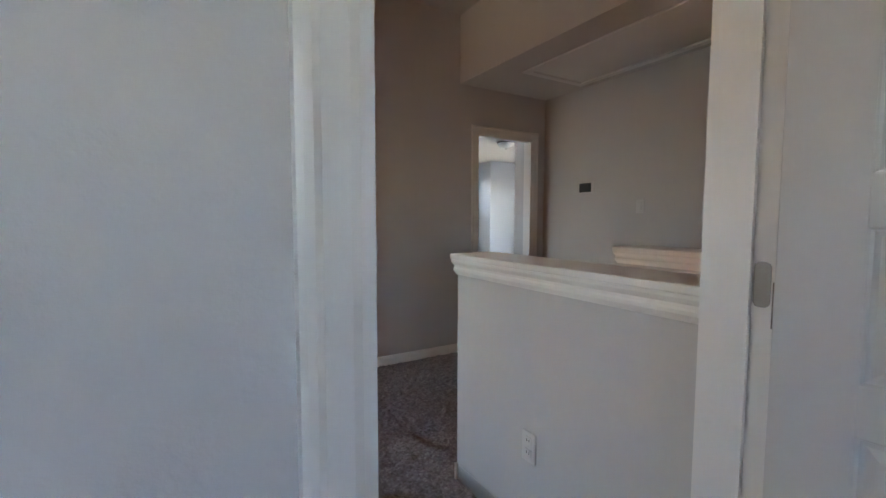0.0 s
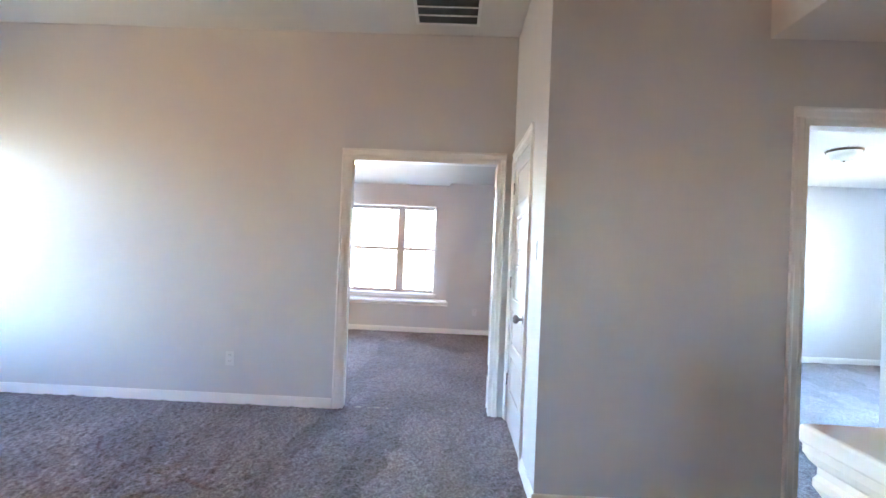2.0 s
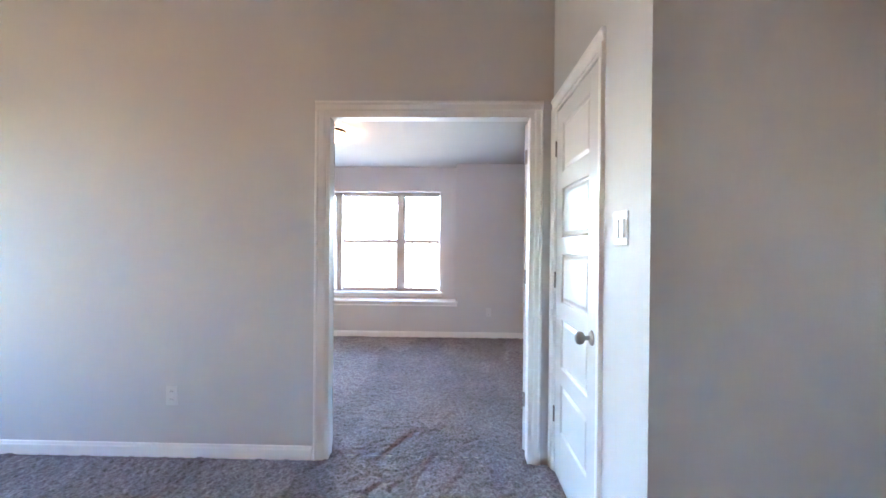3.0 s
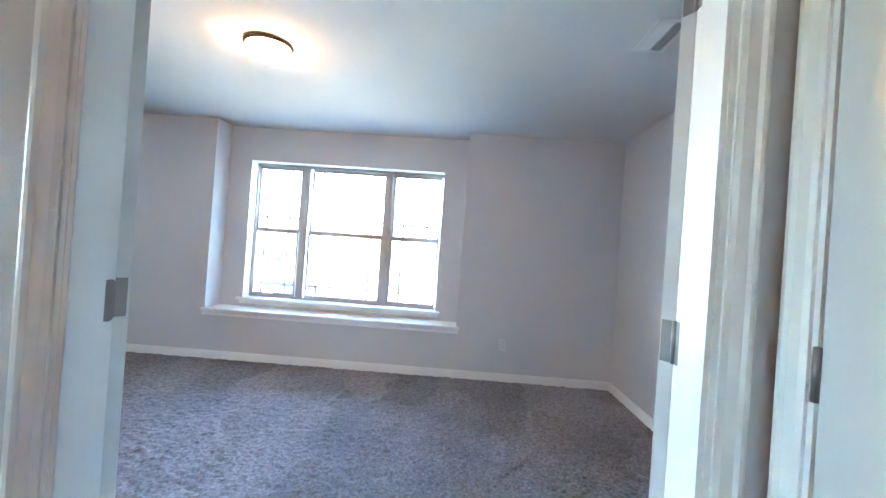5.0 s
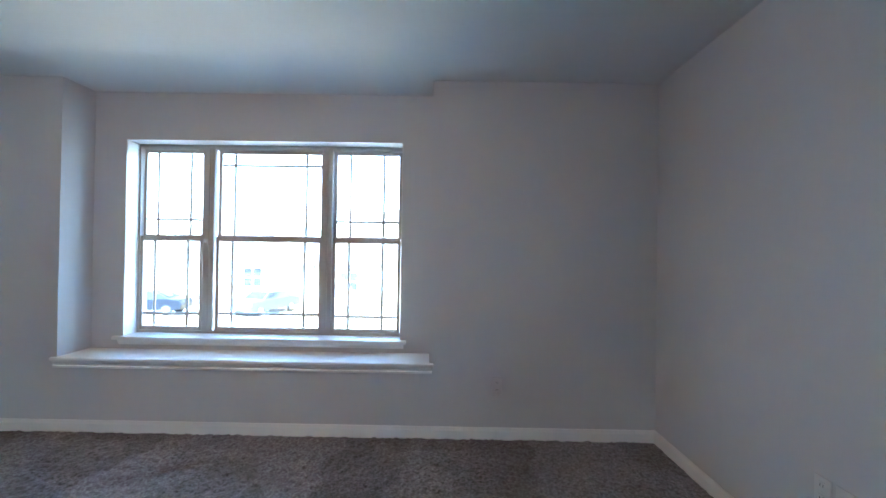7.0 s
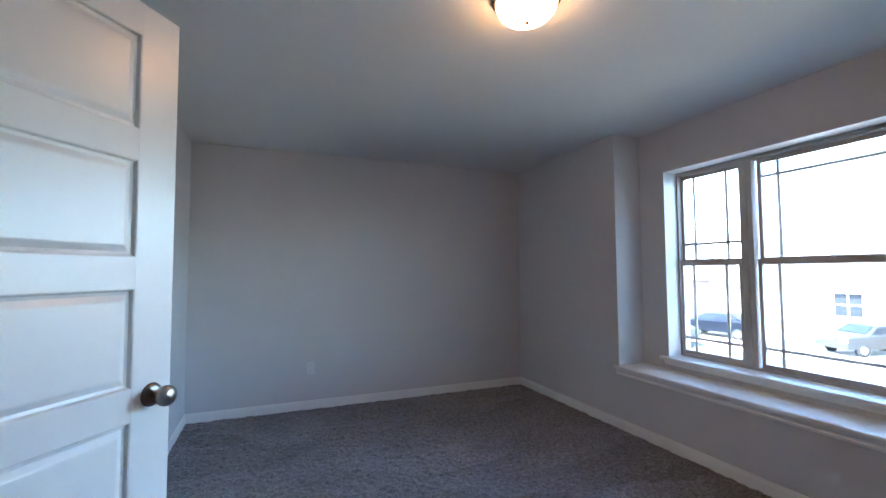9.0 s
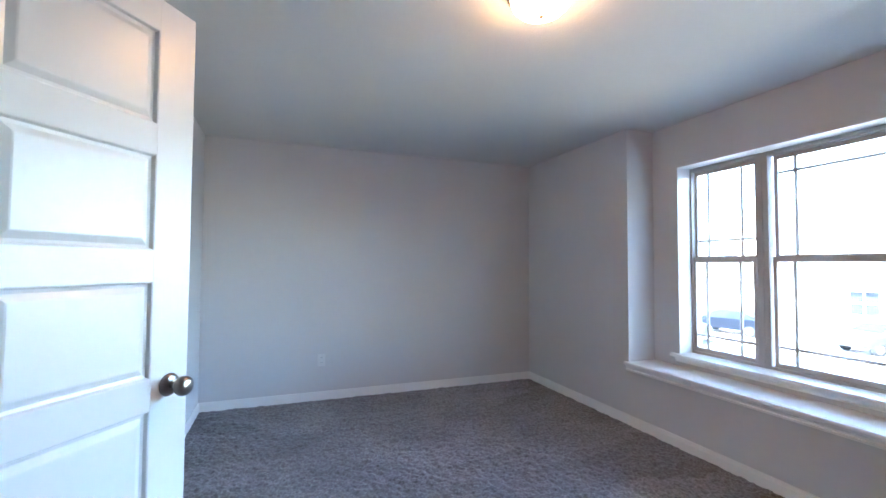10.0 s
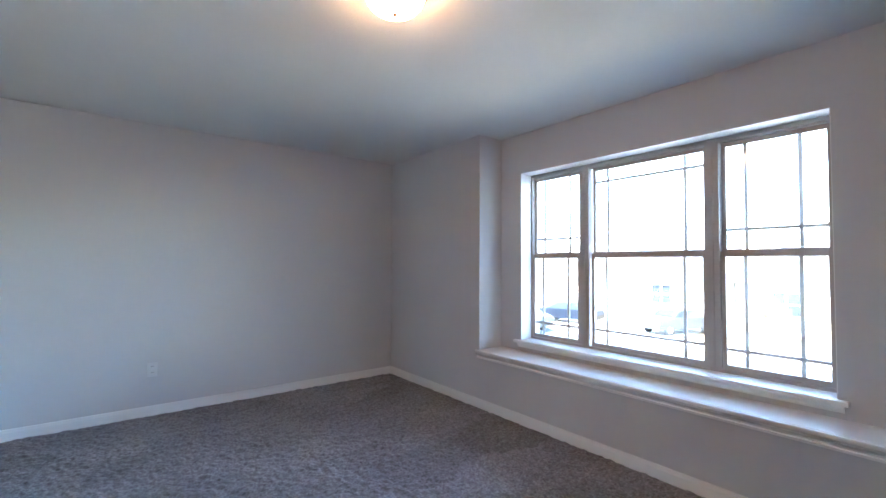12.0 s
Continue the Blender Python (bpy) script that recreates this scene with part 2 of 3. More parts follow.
def door_frame(name, m, width, depth, height=2.062, faces=(True, True), short=(0.062, 0.062), stop=None, hinged=()):
    """Jambs, stop and casings of an opening. Local x along the wall from one jamb to the other, y into the wall from its face at 0."""
    e = empty(name, m, "white painted door lining and casing", kind="structure")
    t = 0.018
    part("jamb", box(-0.001, t, 0.0, depth, 0, height), TRIM, e)
    part("jamb", box(width - t, width + 0.001, 0.0, depth, 0, height), TRIM, e)
    part("head_jamb", box(t, width - t, 0.0, depth, height - t, height + 0.001), TRIM, e)
    a, b = (0.038, depth) if stop == "near" else (0.0, depth - 0.038)
    if stop:
        part("stop", box(t, t + 0.011, a + 0.002, min(b, a + 0.034) if stop == "near" else b, 0, height - t - 0.011), TRIM, e)
        part("stop", box(width - t - 0.011, width - t, a + 0.002, min(b, a + 0.034) if stop == "near" else b, 0, height - t - 0.011), TRIM, e)
        part("stop", box(t, width - t, a + 0.002, min(b, a + 0.034) if stop == "near" else b, height - t - 0.011, height - t - 0.0005), TRIM, e)
    for x in hinged:
        for hz in (0.33, 1.125 if stop == "near" else 1.09, 1.83):
            ya, yb = (0.007, 0.037) if stop == "near" else (depth - 0.031, depth)
            xa = t - 0.001 if x == 0 else width - t - 0.0015
            part("hinge_plate", extrude(rounded(ya, yb, hz - 0.045, hz + 0.045, 0.011), 0.0025), NICKEL, e, "satin nickel hinge plate", m=pose(xa, 0, 0))
    for k, on in enumerate(faces):
        if not on:
            continue
        face = Matrix.Identity(4) if k == 0 else pose(width, depth, 0, 0, 0, 180)
        lo, hi = (short if k == 0 else short[::-1])
        prof = lambda w: [(y, z * w / 0.062) for y, z in CASE]
        # legs stand, the head lies between their outer edges
        part("casing", extrude(prof(lo), height + 0.006), TRIM, e, m=face @ pose(0.006, 0, 0, 0, -90, 0))
        right = extrude(prof(hi), height + 0.006)
        bmesh.ops.scale(right, vec=(1, 1, -1), verts=right.verts)
        bmesh.ops.recalc_face_normals(right, faces=right.faces)
        part("casing", right, TRIM, e, m=face @ pose(width - 0.006, 0, 0, 0, -90, 0))
        part("head_casing", extrude(CASE, width - 0.012 + lo + hi), TRIM, e, m=face @ pose(0.006 - lo, -0.0005, height - 0.006 + 0.012 - 0.006))
    return e


def knob_parts(parent, x, z, y, s):
    """A round knob on a rose, standing out of the face at y towards s."""
    m = pose(x, y, z, -90 * s)
    part("rose", lathe([(0, 0.011), (0.018, 0.011), (0.027, 0.008), (0.032, 0.003), (0.033, 0.0), (0, 0)], 28), NICKEL, parent, m=m)
    part("knob", lathe([(0.011, 0.008), (0.010, 0.026), (0.013, 0.032), (0.022, 0.036), (0.028, 0.046), (0.0285, 0.054), (0.025, 0.063), (0.015, 0.068), (0, 0.069)], 28), NICKEL, parent, "brushed nickel round knob", m=m)


def leaf(name, width, s, m, label, knob_at=0.94, hinges=True, group=""):
    """A five-panel door leaf. Local x from the hinge, the hinge face at y = 0, the thickness towards s."""
    e = empty(name, m, label, "door", group)
    t, h, stile = 0.035, 2.036, 0.122
    y0, y1 = sorted((0, s * t))
    z0 = 0.012
    part("stile", box(0.002, stile, y0, y1, z0, h, bevel=0.0015), DOOR, e)
    part("stile", box(width - stile, width - 0.002, y0, y1, z0, h, bevel=0.0015), DOOR, e)
    top, bottom, rail = 0.091, 0.258, 0.085
    ph = (h - z0 - top - bottom - 4 * rail) / 5
    z = z0
    for k in range(6):
        r = bottom if k == 0 else top if k == 5 else rail
        part("rail", box(stile, width - stile, y0, y1, z, z + r), DOOR, e)
        z += r
        if k < 5:
            bm = bmesh.new()
            for face, out in ((y0, -1), (y1, 1)):
                rings = []
                for inset, deep in ((0, 0), (0.003, 0.0015), (0.007, 0.0100), (0.015, 0.0115), (0.030, 0.0040), (0.034, 0.0030)):
                    c = [(stile + inset, z + inset), (width - stile - inset, z + inset), (width - stile - inset, z + ph - inset), (stile + inset, z + ph - inset)]
                    rings.append([bm.verts.new((cx, face - out * deep, cz)) for cx, cz in c])
                for a, b in zip(rings, rings[1:]):
                    for i in range(4):
                        bm.faces.new([a[i], a[(i + 1) % 4], b[(i + 1) % 4], b[i]])
                bm.faces.new(rings[-1])
            bmesh.ops.recalc_face_normals(bm, faces=bm.faces)
            part("panel", bm, DOOR, e)
            z += ph
    if knob_at:
        for y, d in ((0, -s), (s * t, s)):
            knob_parts(e, width - 0.062, knob_at, y, d)
        part("latch_plate", box(width - 0.0025, width - 0.0005, s * 0.006 if s > 0 else -0.029, 0.029 if s > 0 else -0.006, knob_at - 0.028, knob_at + 0.028), NICKEL, e)
    if hinges:
        for hz in (0.33, 1.09, 1.83):
            bm = lathe([(0, -0.046), (0.0065, -0.044), (0.0065, 0.044), (0, 0.046)], 12)
            bx(bm, 0.0, 0.003, min(0, s * 0.032), max(0, s * 0.032), -0.044, 0.044, bevel=0.001)
            part("hinge", bm, NICKEL, e, "satin nickel hinge", m=pose(-0.002, -s * 0.003, hz))
    return e


def plate(name, m, label, category, kind="outlet", width=0.072):
    """A wall plate. Local x along the wall, y out of the wall towards -y."""
    e = empty(name, m, label, category)
    part("cover", box(-width / 2, width / 2, -0.007, 0.0, -0.0585, 0.0585, bevel=0.003), PLATE, e)
    if kind == "outlet":
        for dz in (-0.024, 0.024):
            part("socket", box(-0.017, 0.017, -0.0095, -0.006, dz - 0.016, dz + 0.016, bevel=0.003), PLATE, e)
            for dx in (-0.0065, 0.0065):
                part("slot", box(dx - 0.0012, dx + 0.0012, -0.0099, -0.009, dz - 0.002, dz + 0.008), SLOT, e)
    elif kind == "switch":
        for dx in ((-0.023, 0.023) if width > 0.1 else (0,)):
            part("rocker", box(dx - 0.0165, dx + 0.0165, -0.012, -0.006, -0.033, 0.033, bevel=0.003), PLATE, e)
    elif kind == "coax":
        part("socket", lathe([(0, 0.012), (0.004, 0.012), (0.0045, 0), (0, 0)], 12), NICKEL, e, m=pose(0, -0.006, 0, 90))
    for dz in (-0.048, 0.048) if kind != "outlet" else (0,):
        part("screw", lathe([(0, 0.0015), (0.003, 0.001), (0.0032, 0), (0, 0)], 10), PLATE, e, m=pose(0, -0.0068, dz, 90))
    return e


def ceiling_lamp(x, y, z, bowl, label, name="ceiling_lamp", turn=0):
    e = empty(name, pose(x, y, z, 0, turn, 0), label, name.replace("_", " "))
    part("rim", lathe([(0, 0), (0.140, 0), (0.144, -0.005), (0.143, -0.013), (0.138, -0.021), (0.132, -0.023), (0.129, -0.020), (0, -0.016)], 56), BRONZE, e, "dark bronze rim")
    part("bowl", lathe([(0.128, -0.019), (0.127, -0.034), (0.118, -0.058), (0.098, -0.079), (0.068, -0.094), (0.032, -0.102), (0, -0.103)], 56), bowl, e, "frosted glass bowl")
    part("finial", lathe([(0.0, -0.102), (0.010, -0.104), (0.008, -0.107), (0.008, -0.110), (0.004, -0.114), (0, -0.115)], 16), BRONZE, e)
    return e


# ---- the large structure ----
H_LOFT, H_ROOM, H_HALL = 3.075, 2.43, 2.473
DD0, DD1 = -0.413, 0.825          # double doorway
BD0, BD1 = 2.235, 2.945           # doorway to the back bedroom
SD0, SD1 = 0.023, 0.876           # doorway at the start
WX0, WX1, WZ0, WZ1 = -1.920, 0.159, 0.600, 2.077
BX0, BX1, BAY = -2.158, 0.388, 3.728
DH = 2.062
XL, XR, YW = -3.658, 1.92, 3.45

for x0, x1, y0 in ((-4.62, 1.155, -4.19), (1.155, 2.07, -2.95), (2.07, 6.92, -4.19)):
    structure("floor", box(x0, x1, y0, 3.57, -0.30, -0.010), CONCRETE, "floor slab under the carpet")
structure("floor_start_room", box(-1.32, 1.155, -6.72, -4.19, -0.30, -0.010), CONCRETE, "floor slab under the carpet")


def carpet(name, x0, x1, y0, y1, step, hole=None):
    """Cut-pile carpet: a dense sheet of tufts, each standing a little differently, brushed into soft swathes."""
    nx, ny = int((x1 - x0) / step) + 1, int((y1 - y0) / step) + 1
    rng = np.random.default_rng(7)
    gx, gy = np.meshgrid(np.linspace(x0, x1, nx), np.linspace(y0, y1, ny))
    z = rng.random((ny, nx)) ** 1.3 * -0.006

    def clumps(cell):
        """Uneven heights over clumps of tufts, blended between their centres."""
        v = rng.random((int(ny / cell) + 3, int(nx / cell) + 3))
        fy, fx = np.arange(ny) / cell, np.arange(nx) / cell
        iy, ix = fy.astype(int), fx.astype(int)
        ty, tx = (fy - iy)[:, None], (fx - ix)[None, :]
        return ((v[np.ix_(iy, ix)] * (1 - ty) + v[np.ix_(iy + 1, ix)] * ty) * (1 - tx)
                + (v[np.ix_(iy, ix + 1)] * (1 - ty) + v[np.ix_(iy + 1, ix + 1)] * ty) * tx)

    z += (clumps(2.1) - 0.5) * 0.015 + (clumps(7.0) - 0.5) * 0.007
    inner = np.zeros((ny, nx))
    inner[1:-1, 1:-1] = 1
    co = np.stack([gx + (rng.random((ny, nx)) - 0.5) * step * 0.9 * inner, gy + (rng.random((ny, nx)) - 0.5) * step * 0.9 * inner, z + 0.004], -1).reshape(-1, 3)
    k = np.arange(nx * ny).reshape(ny, nx)
    quads = np.stack([k[:-1, :-1], k[:-1, 1:], k[1:, 1:], k[1:, :-1]], -1).reshape(-1)
    if hole:
        cx, cy = (gx[:-1, :-1] + step / 2).ravel(), (gy[:-1, :-1] + step / 2).ravel()
        keep = ~((cx > hole[0]) & (cx < hole[1]) & (cy > hole[2]) & (cy < hole[3]))
        quads = quads.reshape(-1, 4)[keep].reshape(-1)
    n = len(quads) // 4
    me = bpy.data.meshes.new(name)
    me.vertices.add(nx * ny)
    me.vertices.foreach_set("co", co.ravel())
    me.loops.add(n * 4)
    me.loops.foreach_set("vertex_index", quads.astype(np.int32))
    me.polygons.add(n)
    me.polygons.foreach_set("loop_start", np.arange(0, n * 4, 4, dtype=np.int32))
    me.update(calc_edges=True)
    me.materials.append(CARPET)
    return tagged(new(name, me), "grey-brown twisted pile carpet with brushed swathes", kind="structure")


carpet("carpet_bedroom", XL, XR, 0.06, YW, 0.010)
carpet("carpet_loft", -4.50, 3.10, -4.10, 0.06, 0.010, (1.155, 2.07, -4.2, -2.95))
carpet("carpet_start_room", -1.20, 1.035, -6.60, -4.10, 0.03)
carpet("carpet_back_room", 2.16, 6.80, -1.18, 2.55, 0.03)

wall("wall_double_door", "x", 0.0, 0.127, -4.62, 2.04, 0, H_LOFT, [(DD0, DD1, 0, DH)])
wall("wall_bedroom_west", "y", XL - 0.12, XL, 0.127, YW + 0.12, 0, H_ROOM)
wall("wall_bedroom_east", "y", XR, XR + 0.12, 0.127, YW + 0.12, 0, H_ROOM)
wall("wall_bedroom_window", "x", YW, YW + 0.12, XL, XR, 0, H_ROOM, [(BX0, BX1, 0.485, H_ROOM)])
wall("wall_bay_back", "x", BAY, BAY + 0.25, BX0 - 0.12, BX1 + 0.12, 0.36, H_ROOM, [(WX0, WX1, WZ0, WZ1)])
wall("wall_bay_west", "y", BX0 - 0.12, BX0, YW + 0.12, BAY, 0.36, H_ROOM)
wall("wall_bay_east", "y", BX1, BX1 + 0.12, YW + 0.12, BAY, 0.36, H_ROOM)
structure("wall_bay_floor", box(BX0, BX1, YW + 0.12, BAY, 0.36, 0.485), PAINT, "boxed underside of the bay")
structure("ceiling_bedroom", box(XL - 0.12, XR + 0.12, 0.127, BAY + 0.25, H_ROOM, H_ROOM + 0.1), CEIL, "light grey painted ceiling")

wall("wall_closet", "y", 0.93, 1.05, -1.24, 0.0, 0, H_LOFT, [(-0.795, -0.055, 0, DH)])
wall("wall_loft_north", "x", -1.24, -1.12, 1.05, 6.92, 0, H_LOFT, [(BD0, BD1, 0, DH)])
wall("wall_closet_back", "y", 2.04, 2.16, -1.12, 2.55, 0, H_LOFT)
wall("wall_hall_east", "y", 3.10, 3.22, -4.16, -1.24, 0, H_LOFT)
structure("ceiling_hall", box(2.05, 3.10, -4.05, -1.24, H_HALL, H_LOFT), CEIL, "lowered ceiling over the hall with a plain bulkhead face")
wall("wall_loft_south", "x", -4.19, -4.05, -4.62, 3.22, 0, H_LOFT, [(SD0, SD1, 0, DH), (1.155, 2.07, 0, 2.44)])
wall("wall_loft_west", "y", -4.62, -4.50, -4.05, 0.0, 0, H_LOFT, [(-1.15, -0.30, 0.60, 2.25)])
structure("ceiling_loft", box(-4.62, 3.22, -4.19, 0.127, H_LOFT, H_LOFT + 0.1), CEIL, "light grey painted loft ceiling")

# the room where the walk starts
wall("wall_start_west", "y", -1.32, -1.20, -6.72, -4.19, 0, 2.44)
wall("wall_start_east", "y", 1.035, 1.155, -6.72, -4.19, 0, 2.44)
wall("wall_start_south", "x", -6.72, -6.60, -1.20, 1.035, 0, 2.44, [(-0.95, -0.45, 1.30, 2.08)])
structure("ceiling_start", box(-1.32, 1.155, -6.72, -4.19, 2.44, 2.54), CEIL, "white painted ceiling")

# the stairwell between the half walls
wall("wall_stair_west", "y", 1.035, 1.155, -7.60, -2.95, -2.9, -0.012)
wall("wall_stair_west_upper", "y", 1.035, 1.155, -7.60, -6.72, -0.012, 2.44)
wall("wall_stair_east", "y", 2.07, 2.19, -7.60, -4.19, -2.9, 2.44)
wall("wall_stair_east_lower", "y", 2.07, 2.19, -4.19, -2.95, -2.9, -0.012)
wall("wall_stair_south", "x", -7.72, -7.60, 1.035, 2.19, -2.9, 2.44)
structure("ceiling_stair", box(1.155, 2.19, -7.60, -4.19, 2.44, 2.54), CEIL, "white painted ceiling over the stairs")
structure("floor_stair_foot", box(1.155, 2.07, -7.60, -2.95, -3.0, -2.88), CARPET, "grey-brown carpet at the foot of the stairs")
stairs = empty("stairs", pose(1.61, -2.95, 0), "grey-brown carpeted stairs going down", kind="structure")
for k in range(1, 16):
    part("tread", box(-0.455, 0.455, -0.26 * k, -0.26 * (k - 1) + 0.02, -2.88, -0.18 * k, bevel=0.01), CARPET, stairs)

# the back bedroom seen through the hall door
wall("wall_back_room_window", "x", 2.55, 2.67, 2.16, 6.80, 0, 2.44, [(3.10, 5.27, 0.485, 2.44)])
wall("wall_back_room_bay", "x", 3.02, 3.14, 2.98, 5.39, 0.36, 2.44, [(3.30, 5.16, 1.35, 2.12)])
wall("wall_back_room_bay_west", "y", 2.98, 3.10, 2.67, 3.02, 0.36, 2.44)
wall("wall_back_room_bay_east", "y", 5.27, 5.39, 2.67, 3.02, 0.36, 2.44)
structure("wall_back_room_bay_floor", box(3.10, 5.27, 2.67, 3.02, 0.36, 0.485), PAINT, "boxed underside of the bay")
structure("bay_ledge_back_room", box(3.10, 5.27, 2.53, 3.02, 0.485, 0.507, bevel=0.004), TRIM, "white painted deep ledge of the window bay")
# the east opening is added, out of view, to let more daylight into this room
wall("wall_back_room_east", "y", 6.80, 6.92, -1.12, 2.67, 0, 2.44, [(-0.6, 1.9, 0.6, 2.2)])
wall("wall_back_room_stub", "y", 3.02, 3.14, -1.12, -0.87, 0, 2.44)
structure("ceiling_back_room", box(2.16, 6.92, -1.12, 3.14, 2.44, 2.54), CEIL, "white painted ceiling")

# storey below, outside
for x0, x1, y0 in ((-4.62, 1.035, -4.19), (1.035, 2.19, -2.95), (2.19, 6.92, -4.19)):
    structure("wall_lower_storey", box(x0, x1, y0, 3.57, -2.9, -0.30), BRICK, "brick wall of the storey below")
structure("wall_lower_storey", box(-1.32, 1.035, -6.72, -4.19, -2.9, -0.30), BRICK, "brick wall of the storey below")

# skirting
for run in ((XL, YW, XR, YW), (XR, YW, XR, 0.127), (XL, 0.127, XL, YW), (DD0 - 0.063, 0.127, XL, 0.127), (XR, 0.127, DD1 + 0.063, 0.127),
            (-4.50, 0.0, DD0 - 0.063, 0.0), (0.93, -0.858, 0.93, -1.24), (0.917, -1.24, BD0 - 0.063, -1.24), (BD1 + 0.063, -1.24, 3.10, -1.24),
            (3.10, -1.24, 3.10, -4.05), (-4.50, -4.05, -4.50, 0.0), (SD0 - 0.063, -4.05, -4.50, -4.05), (2.16, 2.55, 6.80, 2.55),
            (0.965, -4.05, 0.965, -2.895), (0.952, -2.895, 1.16, -2.895), (SD0 - 0.063, -4.19, -1.20, -4.19)):
    x0, y0, x1, y1 = run
    baseboard(x0, y0, x1, y1)

door_frame("door_1", pose(DD0, 0, 0), DD1 - DD0, 0.127, short=(0.062, 0.050), stop="far", hinged=(0, 1))
door_frame("door_2", pose(0.93, -0.055, 0, 0, 0, -90), 0.74, 0.12, faces=(True, False), short=(0.052, 0.062), stop="near")
door_frame("door_3", pose(BD0, -1.24, 0), BD1 - BD0, 0.12, stop="far")
door_frame("door_4", pose(SD0, -4.19, 0), SD1 - SD0, 0.14, stop="near", hinged=(1,))

# ---- half walls ----


def half_wall(x0, x1, y0, y1, label):
    """A knee wall with a wide cap on stepped mouldings."""
    e = empty("half_wall", pose((x0 + x1) / 2, y1, 0), label, "half wall", kind="structure")
    inv = Matrix.Translation((-(x0 + x1) / 2, -y1, 0))
    part("wall_body", box(x0, x1, y0, y1, 0, 1.062), PAINT, e, m=inv)
    o = 0.028
    part("cap", box(x0 - o, x1 + o, y0, y1 + o, 1.066, 1.092, bevel=0.005), TRIM, e, "glossy white painted cap", m=inv)
    prof = [(0, 0.995), (0, 1.066), (-0.024, 1.066), (-0.024, 1.056), (-0.019, 1.046), (-0.013, 1.040), (-0.013, 1.030), (-0.016, 1.024), (-0.016, 1.014), (-0.010, 1.004), (-0.006, 0.995)]
    # the moulding runs round three sides with mitred corners
    bm = bmesh.new()
    rings = []
    for k, (px, py, sx, sy) in enumerate(((x0, y0, 1, 0), (x0, y1, 1, -1), (x1, y1, -1, -1), (x1, y0, -1, 0))):
        rings.append([bm.verts.new((px + y * sx, py + y * sy, z)) for y, z in prof])
    for a, b in zip(rings, rings[1:]):
        for i in range(len(prof)):
            j = (i + 1) % len(prof)
            bm.faces.new([a[i], a[j], b[j], b[i]])
    bmesh.ops.recalc_face_normals(bm, faces=bm.faces)
    part("moulding", bm, TRIM, e, "white stepped moulding", m=inv)
    return e


half_wall(0.965, 1.155, -4.05, -2.898, "painted half wall with a white moulded cap")
half_wall(2.070, 2.260, -4.05, -2.937, "painted half wall with a white moulded cap")

# ---- windows ----


